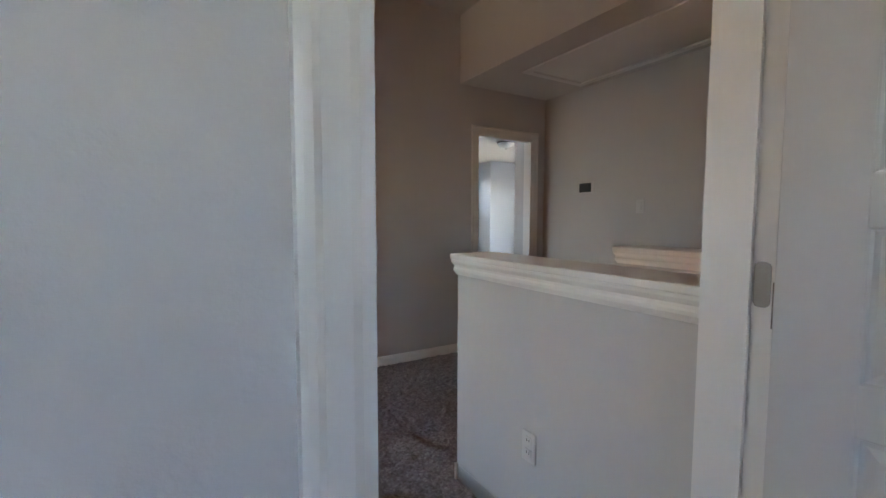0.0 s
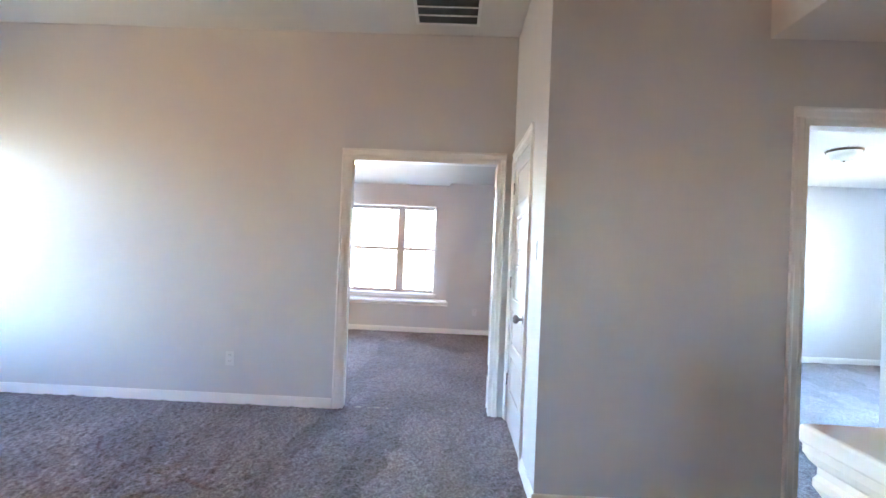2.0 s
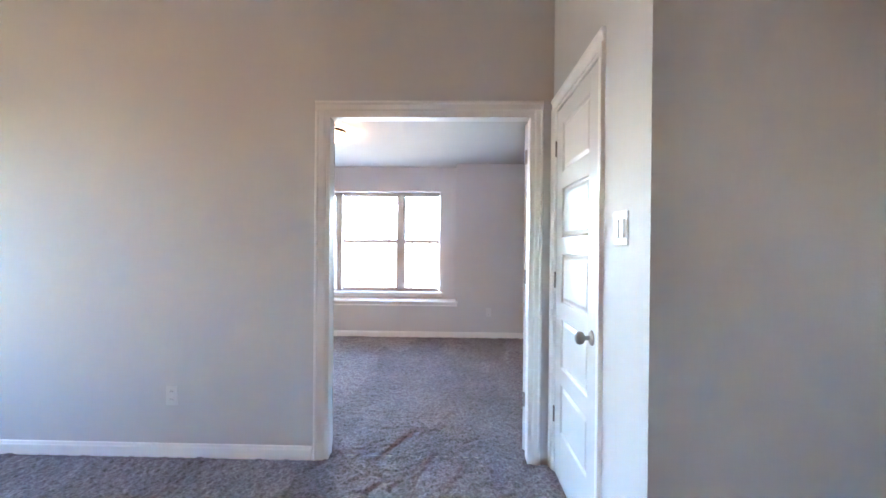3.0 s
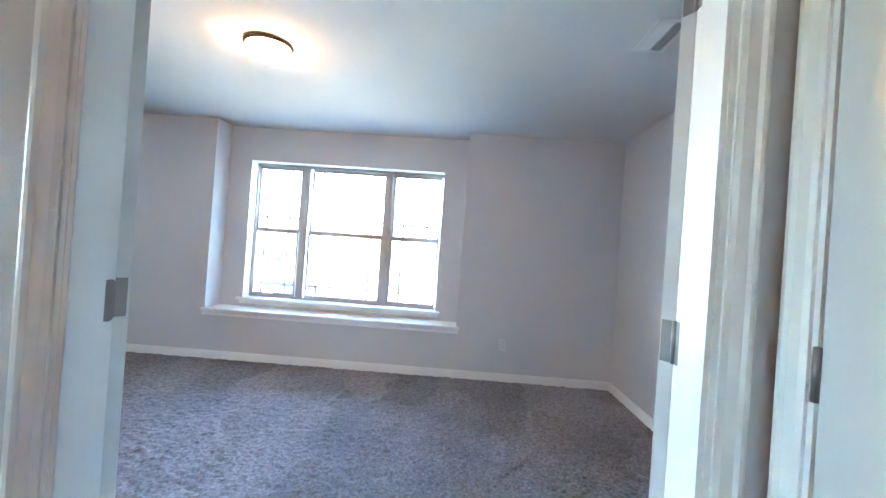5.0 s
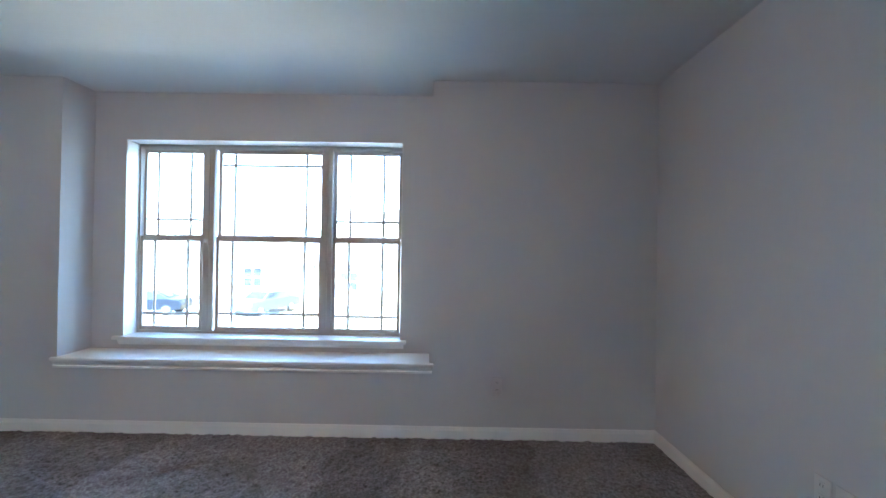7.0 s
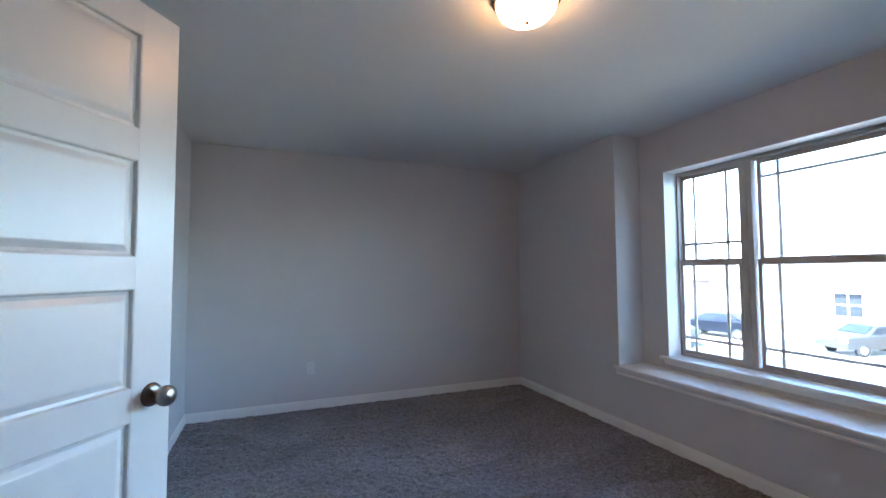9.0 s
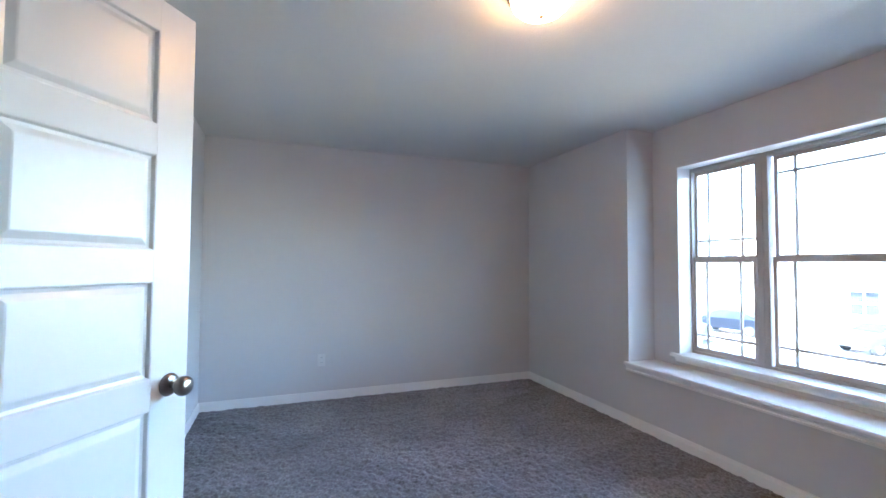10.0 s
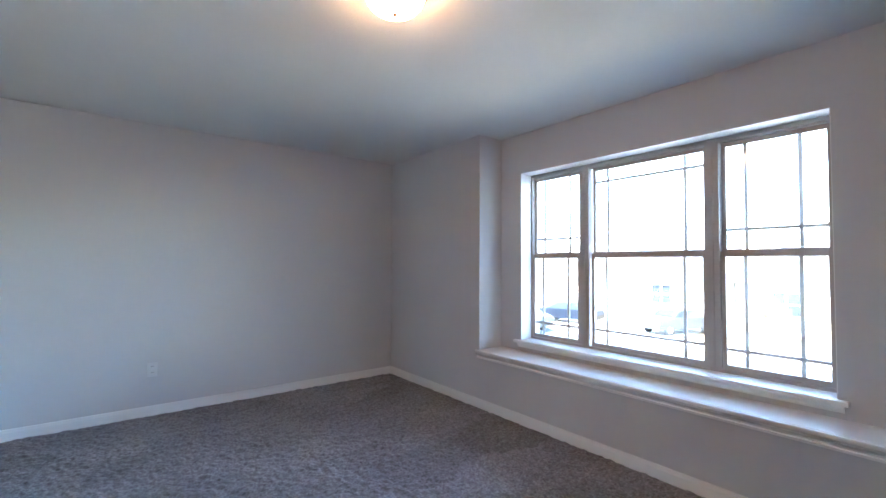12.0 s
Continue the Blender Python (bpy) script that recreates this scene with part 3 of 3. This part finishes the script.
def window(name, m, width, z0, z1, units, group="", deep=0.065):
    """A row of sash windows set deep in an opening. units: (x0, x1, muntin xs, lower bar z, upper bar z) from the opening's left."""
    e = empty(name, m, "tan vinyl single-hung window with thin glazing bars", kind="structure")
    rail = (z0 + z1) / 2 - 0.004
    edges = [0.0] + [v for a, b in zip(units, units[1:]) for v in ((a[1] + b[0]) / 2,)] + [width]
    d = deep
    # white painted returns line the reveal
    for a in ((-0.002, 0.004, 0.001, d, z0, z1 - 0.004), (width - 0.004, width + 0.002, 0.001, d, z0, z1 - 0.004), (0, width, 0.001, d, z1 - 0.004, z1 + 0.002)):
        part("reveal", box(*a), TRIM, e)
    part("frame_head", box(0.004, width - 0.004, d, d + 0.070, z1 - 0.030, z1 - 0.004, bevel=0.003), VINYL, e)
    part("head_step", box(0.020, width - 0.020, d + 0.012, d + 0.060, z1 - 0.036, z1 - 0.029, bevel=0.001), VINYL, e)
    part("frame_sill", box(0, width, d, d + 0.070, z0, z0 + 0.022, bevel=0.003), VINYL, e)
    for i, v in enumerate(edges):
        a, b = (0.004, 0.018) if i == 0 else (width - 0.018, width - 0.004) if i == len(edges) - 1 else (v - 0.040, v + 0.040)
        part("frame_post", box(a, b, d - 0.005 if 0 < i < len(edges) - 1 else d, d + 0.070, z0 + 0.022, z1 - 0.030, bevel=0.003), VINYL, e)
        if 0 < i < len(edges) - 1:
            part("mullion_bead", box(v - 0.006, v + 0.006, d - 0.009, d - 0.004, z0 + 0.022, z1 - 0.030, bevel=0.002), VINYL, e)
    for x0, x1, bars, low, up in units:
        for sash, y, s0, s1, foot in (("lower_sash", d + 0.013, z0 + 0.022, rail + 0.022, 0.030), ("upper_sash", d + 0.041, rail - 0.016, z1 - 0.030, 0.050)):
            bm = bmesh.new()
            f = 0.020
            bx(bm, x0 - 0.012, x0 + f - 0.008, y, y + 0.026, s0, s1, bevel=0.002)
            bx(bm, x1 - f + 0.008, x1 + 0.012, y, y + 0.026, s0, s1, bevel=0.002)
            bx(bm, x0 + f - 0.008, x1 - f + 0.008, y + 0.0005, y + 0.0255, s0, s0 + foot, bevel=0.002)
            bx(bm, x0 + f - 0.008, x1 - f + 0.008, y + 0.0005, y + 0.0255, s1 - 0.032, s1, bevel=0.002)
            so = part(sash, bm, VINYL, e)
            gl = part("pane", box(x0 + 0.004, x1 - 0.004, y + 0.010, y + 0.014, s0 + 0.02, s1 - 0.02), GLASS, so)
            gl.visible_shadow = False
            for xb in bars:
                part("glazing_bar", box(xb - 0.011, xb + 0.011, y + 0.0155, y + 0.0205, s0 + 0.025, s1 - 0.030), VINYL, so)
            zb = low if sash == "lower_sash" else up
            part("glazing_bar", box(x0 + 0.008, x1 - 0.008, y + 0.0160, y + 0.0210, zb - 0.011, zb + 0.011), VINYL, so)
        lock = part("sash_lock", lathe([(0, 0.012), (0.010, 0.011), (0.013, 0.004), (0.013, 0), (0, 0)], 16), PLATE, e, m=pose((x0 + x1) / 2, d + 0.026, rail + 0.022))
        part("lock_lever", box(-0.006, 0.034, -0.005, 0.005, 0.010, 0.015, bevel=0.002), PLATE, lock)
    return e


def rel(v):
    return v - WX0


window("window_1", pose(WX0, BAY, 0), WX1 - WX0, WZ0, WZ1, [
    (rel(-1.897), rel(-1.428), (rel(-1.800), rel(-1.540)), 0.750, 1.490),
    (rel(-1.300), rel(-0.490), (rel(-1.188), rel(-0.620)), 0.755, 1.925),
    (rel(-0.385), rel(0.124), (rel(-0.270), rel(-0.006)), 0.745, 1.490)], deep=0.135)
stool = structure("window_stool", box(WX0 - 0.055, WX1 + 0.045, BAY - 0.042, BAY + 0.0, WZ0 - 0.022, WZ0 + 0.003, bevel=0.006), TRIM, "white painted inner window ledge")
part("ledge", box(WX0 + 0.001, WX1 - 0.001, BAY, BAY + 0.135, WZ0, WZ0 + 0.003), TRIM, stool)
part("apron", extrude([(0, 0), (0, 0.038), (-0.022, 0.038), (-0.019, 0.022), (-0.010, 0.006), (-0.010, 0)], WX1 - WX0 + 0.05), TRIM, stool, m=pose(WX0 - 0.025, BAY, WZ0 - 0.060))

seat = structure("bay_ledge", box(BX0 - 0.0, BX1 + 0.0, YW + 0.0, BAY, 0.485, 0.508), LEDGE, "white painted deep ledge of the window bay")
part("nosing", box(BX0 - 0.030, BX1 + 0.030, YW - 0.030, YW, 0.483, 0.509, bevel=0.007), LEDGE, seat)
part("moulding", extrude([(0, 0), (0, 0.045), (-0.017, 0.045), (-0.017, 0.036), (-0.009, 0.030), (-0.007, 0.016), (-0.014, 0.012), (-0.014, 0)], BX1 - BX0 + 0.04), LEDGE, seat, m=pose(BX0 - 0.02, YW, 0.438))

window("window_2", pose(-4.50, -1.15, 0, 0, 0, 90), 0.85, 0.60, 2.25, [(0.03, 0.82, (0.13, 0.72), 0.75, 2.1)])
window("window_3", pose(3.30, 3.02, 0), 1.86, 1.35, 2.12, [(0.04, 0.87, (0.2, 0.7), 1.45, 2.0), (0.99, 1.82, (1.1, 1.7), 1.45, 2.0)])
# out of view: added in the east wall to brighten the back bedroom
window("unseen_window_5", pose(6.80, 1.9, 0, 0, 0, -90), 2.5, 0.6, 2.2, [(0.04, 1.19, (0.16, 1.07), 0.75, 2.05), (1.31, 2.46, (1.43, 2.34), 0.75, 2.05)])
window("window_4", pose(-0.45, -6.60, 0, 0, 0, 180), 0.50, 1.30, 2.08, [(0.04, 0.46, (0.13, 0.37), 1.42, 1.97)])

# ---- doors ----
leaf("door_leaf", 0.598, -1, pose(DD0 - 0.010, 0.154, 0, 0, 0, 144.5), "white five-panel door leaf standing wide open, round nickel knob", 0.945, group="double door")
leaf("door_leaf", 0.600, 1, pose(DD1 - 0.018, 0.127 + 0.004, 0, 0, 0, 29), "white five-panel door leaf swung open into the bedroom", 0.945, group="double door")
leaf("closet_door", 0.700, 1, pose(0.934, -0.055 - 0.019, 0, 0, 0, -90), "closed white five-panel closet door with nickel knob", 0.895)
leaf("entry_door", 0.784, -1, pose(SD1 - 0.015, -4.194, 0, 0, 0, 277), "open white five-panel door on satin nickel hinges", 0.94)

# ---- lamps, vents, hatch ----
ceiling_lamp(-0.892, 1.78, H_ROOM, BOWL, "lit flush ceiling lamp with frosted bowl and bronze rim")
ceiling_lamp(-1.60, -2.30, H_LOFT, BOWL, "lit flush loft ceiling lamp with frosted bowl")
ceiling_lamp(1.155, -3.75, -0.60, BOWL, "lit round wall lamp beside the carpeted stairs", "wall_lamp", -90)
ceiling_lamp(4.15, 0.68, 2.44, BOWL_OFF, "unlit flush ceiling lamp with frosted bowl and dark rim")


def return_vent(x0, x1, y0, y1, z):
    e = empty("ceiling_vent", pose((x0 + x1) / 2, (y0 + y1) / 2, z), "white return air grille with dark filter behind its bars", "vent")
    inv = Matrix.Translation((-(x0 + x1) / 2, -(y0 + y1) / 2, -z))
    part("backing", box(x0 + 0.02, x1 - 0.02, y0 + 0.02, y1 - 0.02, z - 0.003, z), GRILLE_DARK, e, m=inv)
    bm = bmesh.new()
    bx(bm, x0, x1, y0, y0 + 0.025, z - 0.010, z - 0.0005, bevel=0.003)
    bx(bm, x0, x1, y1 - 0.025, y1, z - 0.010, z - 0.0005, bevel=0.003)
    bx(bm, x0, x0 + 0.025, y0 + 0.025, y1 - 0.025, z - 0.010, z - 0.0005, bevel=0.003)
    bx(bm, x1 - 0.025, x1, y0 + 0.025, y1 - 0.025, z - 0.010, z - 0.0005, bevel=0.003)
    part("frame", bm, GRILLE, e, m=inv)
    n = 7
    for i in range(1, n):
        y = y0 + 0.025 + (y1 - y0 - 0.05) * i / n
        part("bar", box(x0 + 0.025, x1 - 0.025, y - 0.006, y + 0.006, z - 0.012, z - 0.003, bevel=0.002), GRILLE, e, m=inv)
    k = 44
    for i in range(k):
        y = y0 + 0.03 + (y1 - y0 - 0.06) * i / k
        bm = box(x0 + 0.025, x1 - 0.025, -0.004, 0.004, -0.0005, 0.0005)
        part("slat", bm, GRILLE_DARK, e, m=inv @ pose(0, y, z - 0.006, 40))
    return e


return_vent(0.11, 0.60, -1.00, -0.165, H_LOFT)

reg = empty("ceiling_register", pose(1.31, 1.45, H_ROOM), "white slotted air supply register in the bedroom ceiling", "vent")
bm = bmesh.new()
for a in ((-0.085, 0.085, -0.165, -0.145), (-0.085, 0.085, 0.145, 0.165), (-0.085, -0.065, -0.145, 0.145), (0.065, 0.085, -0.145, 0.145)):
    bx(bm, *a, -0.007, -0.0005, bevel=0.002)
part("frame", bm, GRILLE, reg)
part("backing", box(-0.066, 0.066, -0.146, 0.146, -0.002, -0.0005), GRILLE_DARK, reg)
for i in range(9):
    part("slat", box(-0.006, 0.006, -0.145, 0.145, -0.0006, 0.0006), GRILLE, reg, m=pose(-0.056 + i * 0.014, 0, -0.005, 0, 35 if i < 5 else -35, 0))

hatch = empty("attic_hatch", pose(2.65, -2.5, H_HALL), "white attic hatch panel in a wooden trim frame", "hatch")
hi = Matrix.Translation((-2.65, 2.5, -H_HALL))
part("panel", box(2.36, 2.96, -3.18, -1.84, H_HALL - 0.004, H_HALL), TRIM, hatch, m=hi)
for a in ((2.31, 2.37, -3.24, -1.78), (2.95, 3.01, -3.24, -1.78), (2.37, 2.95, -1.84, -1.78), (2.37, 2.95, -3.24, -3.18)):
    part("trim", box(*a, H_HALL - 0.016, H_HALL - 0.0005, bevel=0.004), TRIM, hatch, m=hi)

# ---- wall plates ----
plate("outlet", pose(-1.322, 0, 0.368), "white double socket outlet on the loft wall", "outlet")
plate("light_switch", pose(0.93, -1.03, 1.34, 0, 0, -90), "white two-gang rocker light switch", "switch", "switch", 0.116)
plate("outlet", pose(XL, 1.155, 0.378, 0, 0, 90), "white double socket outlet on the bedroom wall", "outlet")
plate("outlet", pose(0.85, YW, 0.36), "white double socket outlet under the window wall", "outlet")
plate("outlet", pose(XR, 2.165, 0.385, 0, 0, -90), "white double socket outlet beside a blank plate", "outlet")
plate("cover_plate", pose(XR, 2.075, 0.385, 0, 0, -90), "white blank cover plate on the bedroom wall", "cover plate", "blank")
plate("cable_plate", pose(XR, 1.78, 0.385, 0, 0, -90), "white cable socket plate on the bedroom wall", "cable plate", "coax")
plate("cover_plate", pose(XR, 1.655, 0.385, 0, 0, -90), "wide white blank cover plate on the bedroom wall", "cover plate", "blank", 0.116)
plate("outlet", pose(0.965, -3.40, 0.40, 0, 0, -90), "white double socket outlet on the half wall", "outlet")
plate("light_switch", pose(3.10, -2.36, 1.36, 0, 0, -90), "white rocker light switch in the hall", "switch", "switch")
th = empty("thermostat", pose(3.10, -1.80, 1.545, 0, 0, -90), "black glass wall thermostat on a white backplate", "thermostat")
part("backplate", box(-0.085, 0.085, -0.008, 0, -0.055, 0.055, bevel=0.003), PLATE, th)
part("screen", box(-0.070, 0.060, -0.022, -0.008, -0.042, 0.042, bevel=0.004), SLOT, th, "black glass screen")

# ---- outside ----
G = -2.9
structure("ground", box(-900, 900, -900, 900, G - 0.5, G), GRASS, "mown lawn reaching to the horizon")
structure("road", box(-300, 300, 15.0, 23.0, G, G + 0.03), ASPHALT, "grey asphalt street")
structure("kerb", box(-300, 300, 14.7, 15.0, G, G + 0.15, bevel=0.03), CONCRETE, "concrete kerb")
structure("kerb", box(-300, 300, 23.0, 23.3, G, G + 0.15, bevel=0.03), CONCRETE, "concrete kerb")
structure("pavement", box(-300, 300, 11.8, 13.2, G, G + 0.04), CONCRETE, "concrete pavement")
structure("pavement", box(-300, 300, 24.4, 25.6, G, G + 0.04), CONCRETE, "concrete pavement")


def gable_roof(w, d, z0, rise, over):
    bm = bmesh.new()
    a, b = w / 2 + over, d / 2 + over
    v = [bm.verts.new(p) for p in ((-a, -b, z0), (a, -b, z0), (a, b, z0), (-a, b, z0), (0, -b, z0 + rise), (0, b, z0 + rise), (-a, -b, z0 - 0.2), (a, -b, z0 - 0.2), (a, b, z0 - 0.2), (-a, b, z0 - 0.2))]
    for f in ((0, 4, 5, 3), (1, 2, 5, 4), (0, 6, 7, 1, 4), (2, 8, 9, 3, 5), (0, 3, 9, 6), (1, 7, 8, 2), (6, 9, 8, 7)):
        bm.faces.new([v[i] for i in f])
    bmesh.ops.recalc_face_normals(bm, faces=bm.faces)
    return bm


def house(x, y, w, d, h, rise, mat, label, door=0.6, low=None, garage=None):
    low = (w / 2 - 2.2, 0.9) if low is None else low
    garage = -w / 2 + 0.8 if garage is None else garage
    e = empty("house", pose(x, y, G), label, "house", "houses across the street")
    part("wall", box(-w / 2, w / 2, -d / 2, d / 2, 0, h), mat, e)
    part("roof", gable_roof(w, d, h + 0.2, rise, 0.45), SHINGLE, e, "dark shingle roof")
    part("garage_door", box(garage, garage + 4.4, -d / 2 - 0.06, -d / 2 + 0.02, 0.05, 2.3, bevel=0.02), GARAGE, e)
    for k in range(1, 4):
        part("garage_groove", box(garage, garage + 4.4, -d / 2 - 0.072, -d / 2 - 0.055, 0.05 + k * 0.56, 0.07 + k * 0.56), CONCRETE, e)
    dr = part("front_door", box(door, door + 0.95, -d / 2 - 0.06, -d / 2 + 0.02, 0.1, 2.2, bevel=0.02), DOOR_WOOD, e)
    part("door_knob", lathe([(0, 0.06), (0.03, 0.05), (0.03, 0.02), (0, 0)], 10), NICKEL, dr, m=pose(door + 0.85, -d / 2 - 0.06, 1.1, 90))
    for wx, wz in (low, (w / 2 - 2.2, 3.9), (-w / 2 + 2.2, 3.9), (0.3, 3.9)):
        if wz + 1.6 > h:
            continue
        wi = part("window", box(wx - 0.75, wx + 0.75, -d / 2 - 0.05, -d / 2 + 0.02, wz, wz + 1.5, bevel=0.02), TRIM, e)
        for dx in (-0.35, 0.35):
            for dz in (0.4, 1.1):
                part("pane", box(wx + dx - 0.3, wx + dx + 0.3, -d / 2 - 0.062, -d / 2 - 0.045, wz + dz - 0.31, wz + dz + 0.31), PANE, wi)
    structure("driveway", box(x + garage - 0.2, x + garage + 4.6, 23.3, y - d / 2, G, G + 0.05), CONCRETE, "concrete driveway")
    return e


house(-33, 38, 12, 12, 3.1, 4.2, BRICK, "brick house with a steep dark gable roof")
house(-15.5, 38, 12, 12, 3.1, 4.3, SIDING, "pale sided house with a steep dark gable roof", -0.6, (1.7, 1.35))
house(-3.4, 38.6, 12, 12, 3.1, 4.2, STONE, "stone house with a steep dark gable roof", -1.0, (-3.4, 1.1), 0.8)
structure("driveway", box(-14.2, -10.4, 23.3, 32.0, G, G + 0.05), CONCRETE, "concrete driveway")
house(15.0, 38, 12, 12, 3.1, 4.2, SIDING, "pale sided house with a steep dark gable roof")
house(-50.5, 38, 12, 12, 3.1, 4.2, SIDING, "pale sided house with a steep dark gable roof")


def car(x, y, turn, paint, label):
    e = empty("car", pose(x, y, G + 0.03, 0, 0, turn), label, "car")
    side = [(-2.2, 0.35), (-2.25, 0.75), (-2.1, 0.95), (-1.2, 1.02), (-0.55, 1.45), (0.75, 1.48), (1.55, 1.08), (2.15, 0.98), (2.28, 0.7), (2.2, 0.35)]
    bm = bmesh.new()
    ends = [[bm.verts.new((px, wy * (1.0 if pz < 1.1 else 0.8), pz)) for px, pz in side] for wy in (-0.88, 0.88)]
    k = len(side)
    for i in range(k):
        bm.faces.new([ends[0][i], ends[0][(i + 1) % k], ends[1][(i + 1) % k], ends[1][i]])
    bm.faces.new(ends[0][::-1])
    bm.faces.new(ends[1])
    bmesh.ops.recalc_face_normals(bm, faces=bm.faces)
    bmesh.ops.bevel(bm, geom=list(bm.edges), offset=0.06, segments=2, profile=0.5, affect="EDGES", clamp_overlap=True)
    part("body", bm, paint, e)
    for sy in (-1, 1):
        bm = bmesh.new()
        pts = [(-1.0, 1.07), (-0.5, 1.38), (0.7, 1.41), (1.3, 1.1)]
        f = [[bm.verts.new((px, sy * (0.885 - 0.17 * (pz - 1.02) / 0.4 + o), pz)) for px, pz in pts] for o in (-0.05, 0.012)]
        for i in range(4):
            bm.faces.new([f[0][i], f[0][(i + 1) % 4], f[1][(i + 1) % 4], f[1][i]])
        bm.faces.new(f[0][::-1])
        bm.faces.new(f[1])
        bmesh.ops.recalc_face_normals(bm, faces=bm.faces)
        part("side_window", bm, CAR_GLASS, e)
        for wx in (-1.4, 1.4):
            wh = part("wheel", lathe([(0.0, -0.1), (0.30, -0.1), (0.33, -0.07), (0.33, 0.07), (0.30, 0.1), (0.0, 0.1)], 24), TYRE, e, m=pose(wx, sy * 0.80, 0.33, 90))
            part("rim", lathe([(0, -0.108), (0.2, -0.106), (0.2, 0.106), (0, 0.108)], 16), NICKEL, wh)
        part("headlight", box(-2.25, -2.12, sy * 0.7 - 0.18, sy * 0.7 + 0.18, 0.66, 0.82, bevel=0.03), PLATE, e)
    for px0, pz0, px1, pz1 in ((-1.12, 1.09, -0.62, 1.42), (0.86, 1.44, 1.45, 1.14)):
        bm = bmesh.new()
        n = Vector((-(pz1 - pz0), 0, px1 - px0)).normalized()
        vs = []
        for o in (-0.03, 0.02):
            vs.append([bm.verts.new((px + n.x * o, wy, pz + n.z * o)) for px, pz, wy in ((px0, pz0, -0.72), (px1, pz1, -0.62), (px1, pz1, 0.62), (px0, pz0, 0.72))])
        for i in range(4):
            bm.faces.new([vs[0][i], vs[0][(i + 1) % 4], vs[1][(i + 1) % 4], vs[1][i]])
        bm.faces.new(vs[0][::-1])
        bm.faces.new(vs[1])
        bmesh.ops.recalc_face_normals(bm, faces=bm.faces)
        part("windscreen", bm, CAR_GLASS, e)
    return e


car(-18.0, 27.0, 8, CAR_BLUE, "dark blue saloon car parked across the street")
car(-11.2, 28.3, 70, CAR_WHITE, "silver saloon car parked on a driveway")
car(-18.2, 21.6, 4, CAR_WHITE, "silver saloon car parked at the kerb")


def shrub(x, y, height, spread, count, label):
    """A young tree-like shrub: a tapered stem, forked limbs and loose leaves in clumps."""
    rnd = random.Random(11)
    e = empty("shrub", pose(x, y, G), label, "shrub")
    bm = lathe([(0.0, height * 0.55), (0.02, height * 0.55), (0.05, 0.3), (0.07, 0.0), (0.0, 0.0)], 10)
    part("trunk", bm, BARK, e)
    tips = []
    for i in range(9):
        a, lift = i * 2.4 + rnd.uniform(-0.3, 0.3), rnd.uniform(0.45, 0.95)
        reach = spread * 0.5 * rnd.uniform(0.5, 0.95) * (1.25 - 0.6 * lift)
        z0 = height * (0.2 + 0.3 * lift)
        p = Vector((math.cos(a) * reach, math.sin(a) * reach, height * lift))
        v = p - Vector((0, 0, z0))
        m = Matrix.Translation((0, 0, z0)) @ v.to_track_quat("Z", "Y").to_matrix().to_4x4()
        part("limb", lathe([(0.0, v.length), (0.006, v.length), (0.022, 0.0), (0.0, 0.0)], 6), BARK, e, m=m)
        tips += [p, Vector((0, 0, z0)) + v * 0.65]
    bm = bmesh.new()
    for i in range(count):
        c = rnd.choice(tips)
        o = c + Vector((rnd.gauss(0, 0.17), rnd.gauss(0, 0.17), rnd.gauss(0, 0.15)))
        q = Matrix.Translation(o) @ Matrix.Rotation(rnd.uniform(0, 6.28), 4, "Z") @ Matrix.Rotation(rnd.uniform(-1.2, 1.2), 4, "X")
        k = rnd.uniform(0.6, 1.2)
        bm.faces.new([bm.verts.new(q @ Vector(w)) for w in ((0, -0.06 * k, 0), (0.032 * k, 0, 0.01), (0, 0.065 * k, 0), (-0.032 * k, 0, 0.01))])
    part("crown", bm, LEAF, e, "golden autumn leaves")


shrub(-7.0, 30.4, 2.1, 1.7, 1100, "golden-leaved shrub on the lawn before a stone house")
